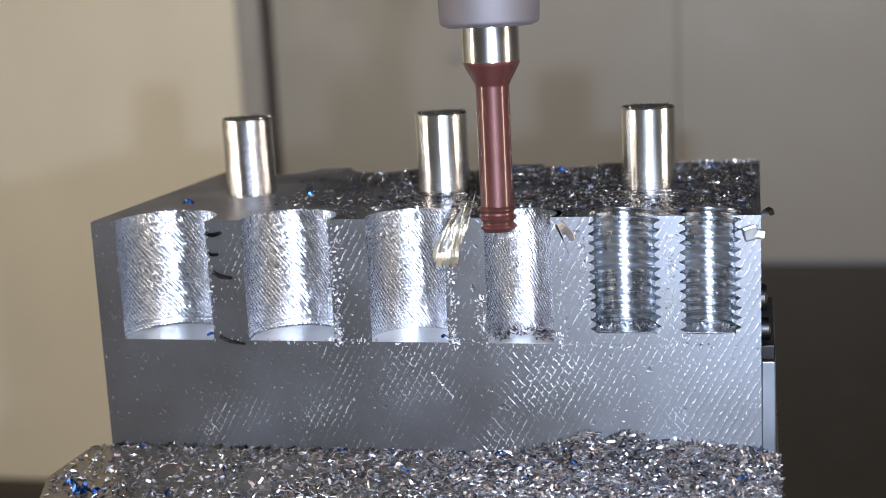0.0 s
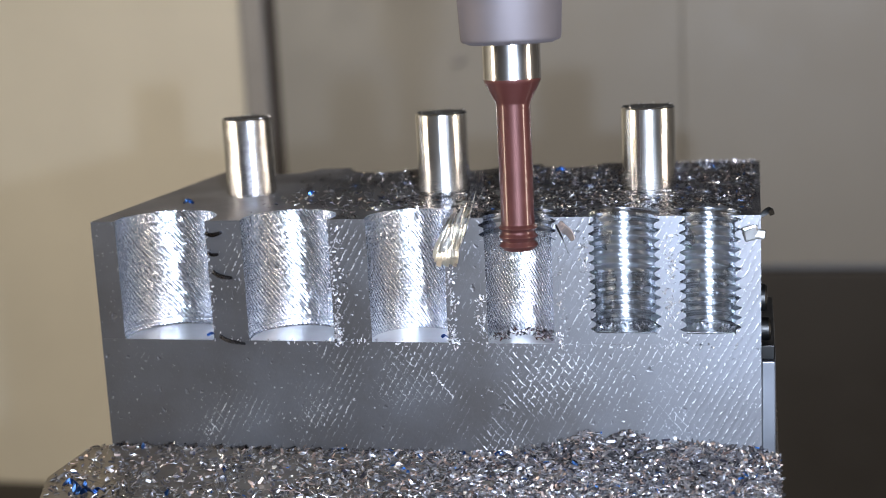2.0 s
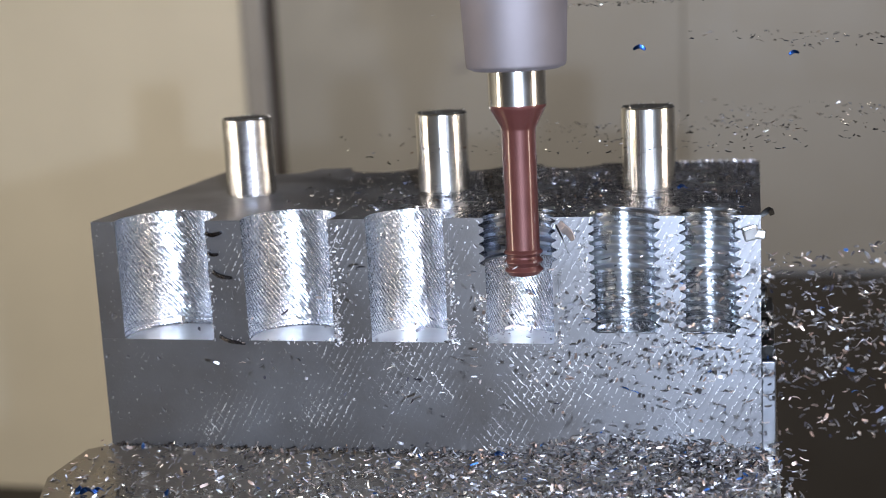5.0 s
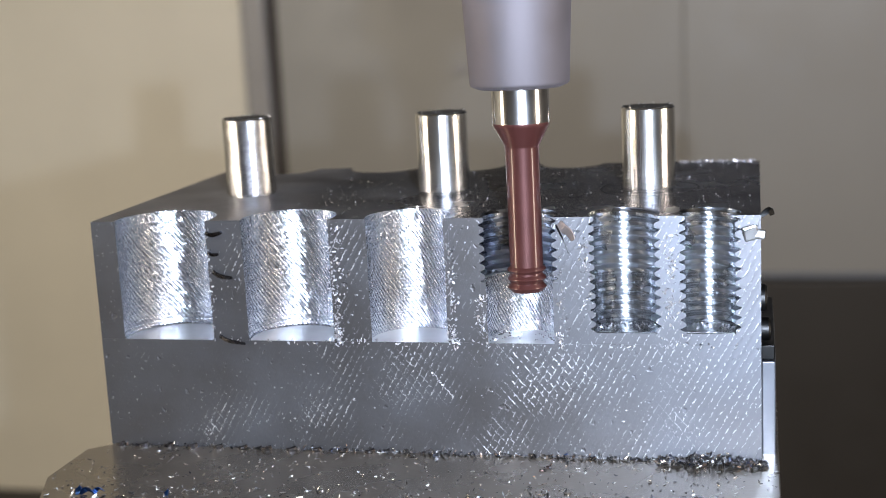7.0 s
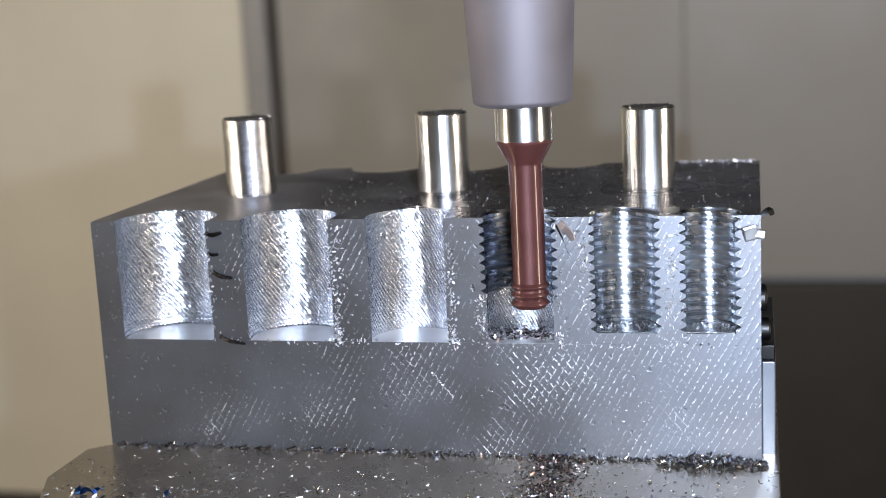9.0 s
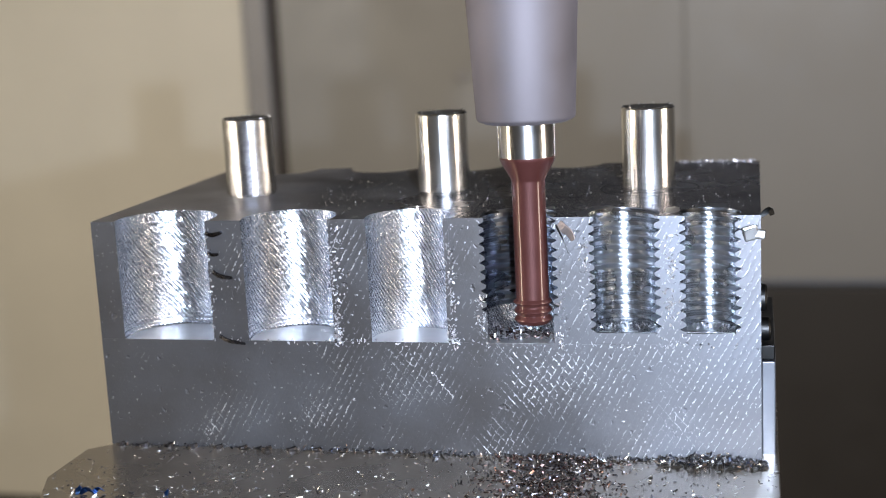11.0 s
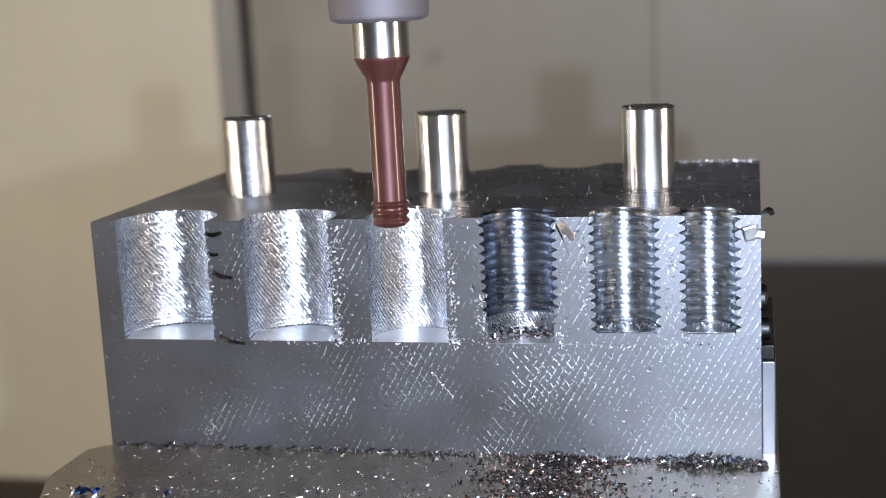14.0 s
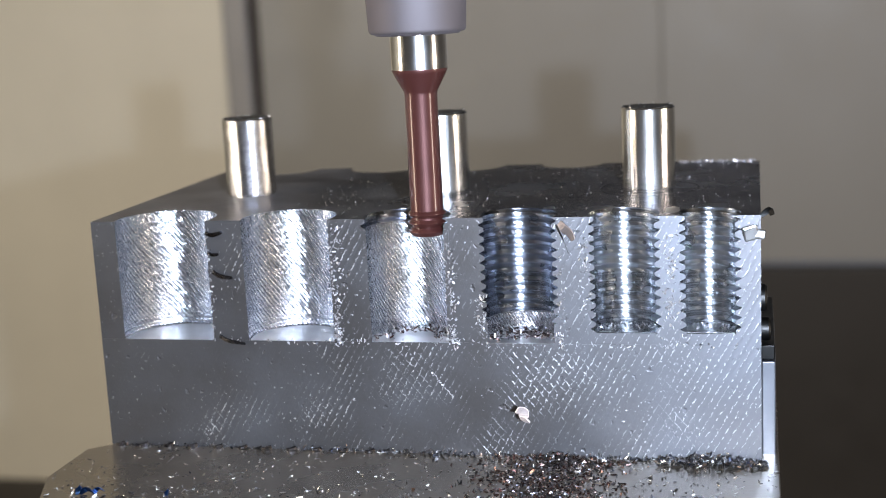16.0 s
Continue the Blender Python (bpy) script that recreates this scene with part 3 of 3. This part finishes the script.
for k in sorted(bins):
    swept.append(chip_cloud("chip_litter", bins[k], CHIP, (0.4, 1.5), (0.15, 0.42), 0.22, "loose steel chips lying on the block's top", seed=40 + k))

# chips that stay: along the foot of the block and in the corner beside the clamp plate
foot = [(145 * rng.random() ** 0.6 * MM, -abs(rng.gauss(0.3, 0.5)) * MM, abs(rng.gauss(0.3, 0.35)) * MM) for _ in range(420)]
for _ in range(520):
    x = rng.uniform(124, 146)
    foot.append((x * MM, -rng.uniform(0.2, 3.4) * MM, rng.uniform(0.1, 2.3) * MM * (0.4 + 0.6 * math.sin((x - 122) / 8) ** 2)))
chip_cloud("chip_row", foot, CHIP, (0.5, 1.5), (0.2, 0.5), 0.6, "row of steel chips caught along the block's foot", seed=31)

# fresh brown chips that gather below the fourth bore and on its floor
pile = []
while len(pile) < 1900:
    x, y = rng.gauss(103, 7.5), -0.4 - 28 * rng.random() ** 1.3
    h = 2.2 * math.exp(-((x - 103) / 6.5) ** 2) * (0.5 + 0.5 * noise.noise((x * 0.4, y * 0.4, 2)))
    pile.append((x * MM, y * MM, (0.1 + max(0, h) * rng.random()) * MM))
fresh_pile = chip_cloud("chip_pile", pile, DARKCHIP, (0.5, 1.5), (0.2, 0.5), 0.55, "small pile of fresh brown chips on the base plate", seed=32)
pile = []
while len(pile) < 260:
    a, q = rng.uniform(-0.3, math.pi + 0.3), rng.uniform(0, 1) ** 0.5 * 7.3
    x, y = 96.1 + q * math.cos(a), 3.5 + q * math.sin(a)
    if y > 0.4:
        pile.append((x * MM, y * MM, ZF + (0.15 + rng.random() * 1.3 * (0.35 + 0.65 * abs(x - 96.1) / 7)) * MM))
bore_pile = chip_cloud("bore_chips", pile, DARKCHIP, (0.5, 1.5), (0.2, 0.5), 0.6, "dark chips gathered on the bore's floor", seed=33)

early = random.Random(44)
pile = []
while len(pile) < 130:
    a, q = early.uniform(-0.3, math.pi + 0.3), early.uniform(0.15, 1) ** 0.5 * 7.2
    x, y = 96.1 + q * math.cos(a), 3.5 + q * math.sin(a)
    if y > 0.5:
        pile.append((x * MM, y * MM, ZF + (0.15 + early.random() * (0.3 + 0.9 * abs(x - 95.1) / 8)) * MM))
early_pile = chip_cloud("bore_chips", pile, DARKCHIP, (0.5, 1.6), (0.2, 0.5), 0.6, "first dark chips lying on the bore's floor", seed=37)

pile = []
while len(pile) < 150:
    a, q = rng.uniform(-0.3, math.pi + 0.3), rng.uniform(0.3, 1) ** 0.5 * 8.4
    x, y = 72.0 + q * math.cos(a), 3.5 + q * math.sin(a)
    if y > 0.4:
        pile.append((x * MM, y * MM, ZF + (0.15 + rng.random() * 0.8) * MM))
late_pile = chip_cloud("bore_chips", pile, DARKCHIP, (0.5, 1.4), (0.2, 0.5), 0.6, "fresh chips gathered on the wider bore's floor", seed=36)

# ragged burrs along the cut edges of the bores
burr = []
for x, z0, z1, n, wide in ((56.0, 25, 50, 150, 0.9), (81.5, 25, 46, 110, 0.7), (27.6, 24.5, 51, 40, 0.5), (104.9, 27, 50, 30, 0.6), (109.6, 28, 50, 26, 0.7), (127.4, 26, 48, 60, 1.1), (88.0, 26, 36, 50, 0.6)):
    for _ in range(n):
        burr.append(((x + rng.gauss(0, wide)) * MM, -rng.uniform(0, 0.15) * MM, rng.uniform(z0, z1) * MM))
for _ in range(120):
    burr.append((rng.uniform(125, 144) * MM, (D / MM - rng.uniform(0.5, 1.8)) * MM, H + rng.uniform(0, 0.25) * MM))
for _ in range(90):
    burr.append((rng.uniform(30, 144) * MM, -rng.uniform(0, 0.05) * MM, rng.uniform(24, 25.4) * MM))
# thicker clumps at the feet of the bores, and one gouge of tooth marks
for x, z, n in ((56.2, 26.0, 60), (81.6, 25.6, 45), (104.6, 25.8, 22), (127.6, 41.0, 20), (127.0, 33.0, 18), (109.8, 44.0, 22)):
    for _ in range(n):
        burr.append(((x + rng.gauss(0, 0.5)) * MM, -rng.uniform(0.05, 0.5) * MM, (z + rng.gauss(0, 1.1)) * MM))
for i in range(15):
    u = i / 14
    burr.append(((76.4 + 4.6 * u + rng.gauss(0, 0.08)) * MM, -0.04 * MM, (18.6 - 5.9 * u + rng.gauss(0, 0.08)) * MM))
for c, r in ((118.0, 6.5), (135.1, 5.5)):
    for _ in range(45):
        a, q = rng.uniform(0, math.pi), r * rng.random() ** 0.5
        burr.append(((c + q * math.cos(a)) * MM, (3.5 + q * math.sin(a)) * MM, 27.45 * MM))
BURR = chip_metal("bright_burr_steel", (0.0, (0.56, 0.56, 0.58)), (0.45, (0.36, 0.36, 0.38)), (0.93, S_DARK), rough=(0.40, 0.60))
burrs = chip_cloud("burr", burr, BURR, (0.25, 0.9), (0.15, 0.45), 0.9, "ragged bright burrs along the bore edges", category="", seed=34)
burrs.parent = block


def ribbon(points, width, thick, twist=0.0, segments=4):
    """A bent strip of metal through the points (millimetres), with thickness."""
    bm = bmesh.new()
    pts = [Vector(p) * MM for p in points]
    line = []
    for i in range((len(pts) - 1) * segments + 1):
        k, u = min(i // segments, len(pts) - 2), (i % segments) / segments if i < (len(pts) - 1) * segments else 1.0
        p0, p1, p2, p3 = pts[max(k - 1, 0)], pts[k], pts[k + 1], pts[min(k + 2, len(pts) - 1)]
        line.append(0.5 * (2 * p1 + (p2 - p0) * u + (2 * p0 - 5 * p1 + 4 * p2 - p3) * u * u + (3 * p1 - p0 - 3 * p2 + p3) * u ** 3))
    rings = []
    for i, q in enumerate(line):
        along = (line[min(i + 1, len(line) - 1)] - line[max(i - 1, 0)]).normalized()
        side = along.cross(Vector((0.2, 1, 0.1))).normalized()
        a = twist * i / len(line)
        up = along.cross(side)
        side, up = side * math.cos(a) + up * math.sin(a), up * math.cos(a) - side * math.sin(a)
        w = width * MM * (0.55 + 0.45 * math.sin(math.pi * (i + 0.6) / (len(line) + 0.2)))
        rings.append([bm.verts.new(q + side * w * sx + up * thick * MM * sz) for sx, sz in ((-0.5, -0.5), (0.5, -0.5), (0.5, 0.5), (-0.5, 0.5))])
    for a, b in zip(rings, rings[1:]):
        for j in range(4):
            bm.faces.new((a[j], a[(j + 1) % 4], b[(j + 1) % 4], b[j]))
    bm.faces.new(rings[0][::-1])
    bm.faces.new(rings[-1])
    return bm


SWARF = plain_metal("brassy_swarf_steel", (0.86, 0.83, 0.76), 0.28, 0.08, 1500, 0.00006, stretch=(1, 1, 5))
BRIGHT = plain_metal("bright_torn_steel", (0.86, 0.86, 0.86), 0.28, 0.08, 900, 0.0001)
PALE = plain_metal("pale_chip_steel", (0.55, 0.48, 0.46), 0.5, 0.08, 900, 0.0001, metal=0.4)
DARKCURL = plain_metal("dark_shiny_curl", (0.16, 0.16, 0.18), 0.2, 0.08, 900, 0.0003)
BROWN = plain_metal("brown_torn_steel", (0.36, 0.31, 0.295), 0.6, 0.08, 900, 0.0001)
# the frayed shaving that hangs over the front edge until the air blast
shaving = tagged(empty("frayed_shaving"), "frayed brassy steel shaving hanging over the block's edge", "metal shaving")
fray = random.Random(21)
for i in range(16):
    u = i / 15
    foot_x, head_x = 78.9 + 4.4 * u + fray.uniform(-0.3, 0.3), 82.4 + 5.2 * u * fray.uniform(0.6, 1.1)
    low, deep = 41.4 + 3.2 * fray.random(), fray.uniform(-0.5, 0.3)
    part("strand", ribbon([(foot_x + fray.uniform(-0.5, 0.3), -0.8 + deep, low), (foot_x + 0.4, -1.3 + deep, 45.8), (0.5 * (foot_x + head_x) + fray.uniform(-0.2, 0.7), -1.1 + deep, 49.3), (head_x, 0.6 + 1.6 * u, 52.3 + 4.2 * u * fray.random())],
                          fray.uniform(0.5, 1.0), 0.12, fray.uniform(-1.6, 1.6)), SWARF, shaving)
for i in range(5):
    x = 79.3 + 0.85 * i
    part("torn_sheet", ribbon([(x, -0.7, 41.6 + 0.5 * (i % 2)), (x + 0.5, -1.5 - 0.2 * (i % 3), 43.6), (x + 0.7, -0.9, 46.2), (x + 1.9, -1.4, 48.6), (x + 2.6, -0.8, 50.6)], 1.7, 0.12, fray.uniform(-0.7, 0.7), 5), SWARF, shaving, "crumpled foot of the shaving")
swept.append(shaving)
tab = tagged(empty("torn_tab"), "bright torn metal tab curling off the block's corner", "metal burr")
lump = part("tab", box((-1.5 * MM, -0.7 * MM, -1.5 * MM), (1.6 * MM, 0.5 * MM, 1.6 * MM), 0.0004), BRIGHT, tab)
lump.matrix_basis = pose(143.0 * MM, -0.6 * MM, 48.2 * MM, 8, -14, 6)
lump = part("curl", box((-1.3 * MM, -0.5 * MM, -0.9 * MM), (1.2 * MM, 0.5 * MM, 1.0 * MM), 0.0003), BRIGHT, tab)
lump.matrix_basis = pose(144.7 * MM, -0.7 * MM, 48.0 * MM, -10, 10, -12)
part("crumb", ribbon([(145.0, 0.6, 51.4), (146.6, 0.4, 52.6), (147.2, 0.2, 51.6)], 1.2, 0.5, 0.6), BLACK, tab, "dark crumb")
leaf = tagged(empty("torn_flake"), "brown torn flake stuck beside the threaded bore", "metal burr")
part("flake", ribbon([(104.9, -0.2, 50.5), (105.8, -0.7, 49.5), (107.0, -0.4, 48.4), (107.8, -0.6, 47.0)], 2.2, 0.25, 0.7, 3), BROWN, leaf)
part("stem", ribbon([(104.2, -0.15, 50.2), (105.0, -0.5, 48.6), (105.6, -0.3, 47.2), (106.7, -0.4, 44.2)], 0.4, 0.2, 1.5, 3), BLACK, leaf, "dark curled edge")
for pts, w in (((27.2, 49.0), (29.0, 48.6), (31.2, 49.2)), 1.0), (((27.4, 44.7), (28.6, 44.2), (30.0, 44.3)), 0.7), (((28.2, 40.4), (30.2, 39.4), (32.8, 39.0)), 1.1), (((28.6, 25.9), (30.8, 24.9), (34.6, 24.2)), 1.0):
    crumb = tagged(empty("dark_chip"), "dark curled chip stuck to the block's front face", "metal chip", "dark chips on the face")
    part("chip", ribbon([(pts[0][0], -0.1, pts[0][1]), (pts[1][0], -0.5, pts[1][1]), (pts[2][0], -0.35, pts[2][1])], w, 0.3, 0.8), DARKCURL, crumb)
for i in range(11):
    x = 2.6 + 5.9 * i + rng.uniform(-0.3, 0.3)
    crumb = tagged(empty("dark_chip"), "small dark curled chip along the block's foot", "metal chip", "dark chips along the foot")
    part("chip", ribbon([(x - 1.0, -0.9, 0.25), (x, -1.5, 0.3), (x + 1.1, -0.8, 0.75)], 1.1, 0.4, 0.6), DARKCURL, crumb)
# one chip that is thrown off at the end
flung = tagged(empty("flung_chip", 120.4 * MM, 52 * MM, H + 0.4 * MM), "pale curled chip flung off by the cutter", "metal chip")
part("chip", ribbon([(-2.0, -0.3, 0.0), (-0.5, 0.5, 0.9), (1.0, 0.2, 0.3), (2.0, -0.4, 1.1)], 2.3, 0.3, 1.0), PALE, flung)
# blued curls
for x, y, z, on, blown in ((41.0, 33.0, 51.66, 1, True), (14.0, 22.0, 51.66, 1, True), (96.0, 66.0, 51.66, 1, True), (9.0, -3.0, 0, 1, True), (83.0, -2.0, 0, 1, True), (91.0, -2.0, 0.5, 1, True), (4.0, -27.0, 0.0, 1.3, True), (6.0, -29.0, 0.0, 1.4, True), (7.5, -27.5, 0.0, 1.2, True), (8.0, -30.5, 0.0, 1.4, False), (10.0, -31.0, 0.0, 1.3, False), (12.0, -30.0, 0.0, 1.1, False), (27.0, -29.5, 0.0, 1.0, False), (34.0, -16.0, 0, 1, True), (25.6, 2.4, 24.95, 0.8, True), (79.2, 2.4, 24.95, 0.9, True)):
    curl = tagged(empty("blued_chip"), "blued curled steel chip", "metal chip", "blued chips")
    turn = rng.uniform(0, 6.28)
    cx, sx = math.cos(turn) * 1.3 * on, math.sin(turn) * 0.8 * on
    part("chip", ribbon([(x - cx, y - sx, z + 0.35), (x, y, z + 1.1 * on), (x + cx, y + sx, z + 0.5)], 0.9 * on, 0.15, rng.uniform(0.5, 2.0)), BLUECHIP, curl)
    if blown:
        swept.append(curl)

# ---------------------------------------------------------------- movement


def shank_foot(t):
    """Where the foot of the shank stands at t: a helix in the fourth bore, a lift, a helix in the third."""
    if t <= 12.5:
        d = np.interp(t, (0, 0.3, 0.6, 0.9, 1.2, 1.5), (-1.385, -0.881, -0.603, -0.310, -0.029, 0.0))
        a = -1.5039 - 6.2091 * t + d
        z = 83.70 - 1.735 * t if t < 12.2 else 62.53
        z += np.interp(t, (0, 4, 7, 9, 11.5, 12.1), (-0.08, 0.0, -0.25, -0.35, -0.33, 0.0))
        return (95.62 + 3.99 * math.cos(a), 3.5 + 3.99 * math.sin(a), z)
    if t < 13.15:
        return tuple(np.interp(t, (12.5, 12.6, 12.7, 12.8, 12.9, 13.0, 13.1, 13.2), q) for q in
                     ((92.5, 94.1, 92.0, 72.0, 66.6, 66.6, 67.8, 70.0), (3.5, 3.5, 3.5, 3.5, 3.5, 3.5, 2.0, 0.2), (62.5, 72.0, 130.0, 132.0, 90.6, 88.0, 87.1, 87.0)))
    d = np.interp(t, (13.2, 13.5, 13.8, 14.4, 15.0), (-0.626, -0.449, -0.277, 0.006, 0.0))
    a = 4.6402 - 5.4358 * (t - 14) + d
    return (71.13 + 5.17 * math.cos(a), 3.5 + 5.17 * math.sin(a), 85.65 - 1.53 * (t - 14))


def motions():
    times = [i / 10 for i in range(161)]
    first = shank_foot(0.0)
    feet = [(t, shank_foot(t)) for t in times]
    walk(mill, [(t, pose(x * MM, y * MM, z * MM)) for t, (x, y, z) in feet])
    walk(enclosure, [(t, pose((x - first[0]) * MM, (y - first[1]) * MM, (z - first[2]) * MM)) for t, (x, y, z) in feet])
    rows_a, rows_b = [], []
    for t, (x, y, z) in feet:
        tip = z - 35.0 + 1.7
        top_a = H / MM + (tip - H / MM) * min(1, t / 0.8) if t < 12.5 else 29.2
        rows_a.append((t, pose(96.1 * MM, YB, min(H / MM + 0.02, top_a) * MM)))
        rows_b.append((t, pose(72.0 * MM, YB, (min(H / MM + 0.02, tip) if t > 13.5 else H / MM + 0.02) * MM)))
    walk(uncut_a, rows_a)
    walk(uncut_b, rows_b)
    walk(fresh_pile, [(0.0, pose(0, 0, -4 * MM)), (5.8, pose(0, 0, -4 * MM)), (7.0, pose(0, 0, -1.4 * MM)), (9.0, pose(0, 0, -0.5 * MM)), (12.0, pose(0, 0, 0)), (16.0, pose(0, 0, 0))])
    walk(bore_pile, [(0.0, pose(0, 0, -1.3 * MM)), (6.5, pose(0, 0, -1.2 * MM)), (8.0, pose(0, 0, -0.5 * MM)), (9.0, pose(0, 0, -0.2 * MM)), (12.0, pose(0, 0, 0)), (16.0, pose(0, 0, 0))])
    rest = pose(120.4 * MM, 52 * MM, H + 0.4 * MM)
    walk(flung, [(0.0, rest), (15.7, rest), (15.85, pose(112 * MM, 20 * MM, 64 * MM, 20, 30, 20)), (15.93, pose(104 * MM, -6 * MM, 48 * MM, 30, 40, 30)), (16.0, pose(97 * MM, -9 * MM, 12 * MM, 40, 60, 50))])
    gust = random.Random(9)
    walk(early_pile, [(0.0, pose(0, 0, 0)), (4.4, pose(0, 0, 0)), (4.6, pose(0, -0.020, 0.006)), (4.9, pose(0.15, -0.08, 0.02)), (5.3, pose(0.35, -0.10, -0.643)), (16.0, pose(0.35, -0.10, -0.643))])
    walk(late_pile, [(0.0, pose(0, 0, -2 * MM)), (13.4, pose(0, 0, -2 * MM)), (14.5, pose(0, 0, -0.6 * MM)), (16.0, pose(0, 0, 0))])
    for ob in swept:
        start, last = gust.uniform(4.3, 5.3), gust.uniform(0.5, 0.8)
        away, side, lift, turn = gust.uniform(0.30, 0.46), gust.uniform(-0.10, 0.02), gust.uniform(0.02, 0.07), gust.uniform(-12, 20)
        fall = -0.617 if ob.name.startswith("chip_heap") else -0.668
        rows = [(0.0, pose(0, 0, 0)), (start, pose(0, 0, 0)), (start + 0.35 * last, pose(away * 0.3, side * 0.3, lift, 0, turn * 0.3, 0)), (start + 0.7 * last, pose(away * 0.75, side * 0.8, lift * 0.6, 0, turn, 0)),
                (start + 1.3 * last, pose(away, side, fall, 0, 0, 0)), (16.0, pose(away, side, fall, 0, 0, 0))]
        walk(ob, rows)


motions()
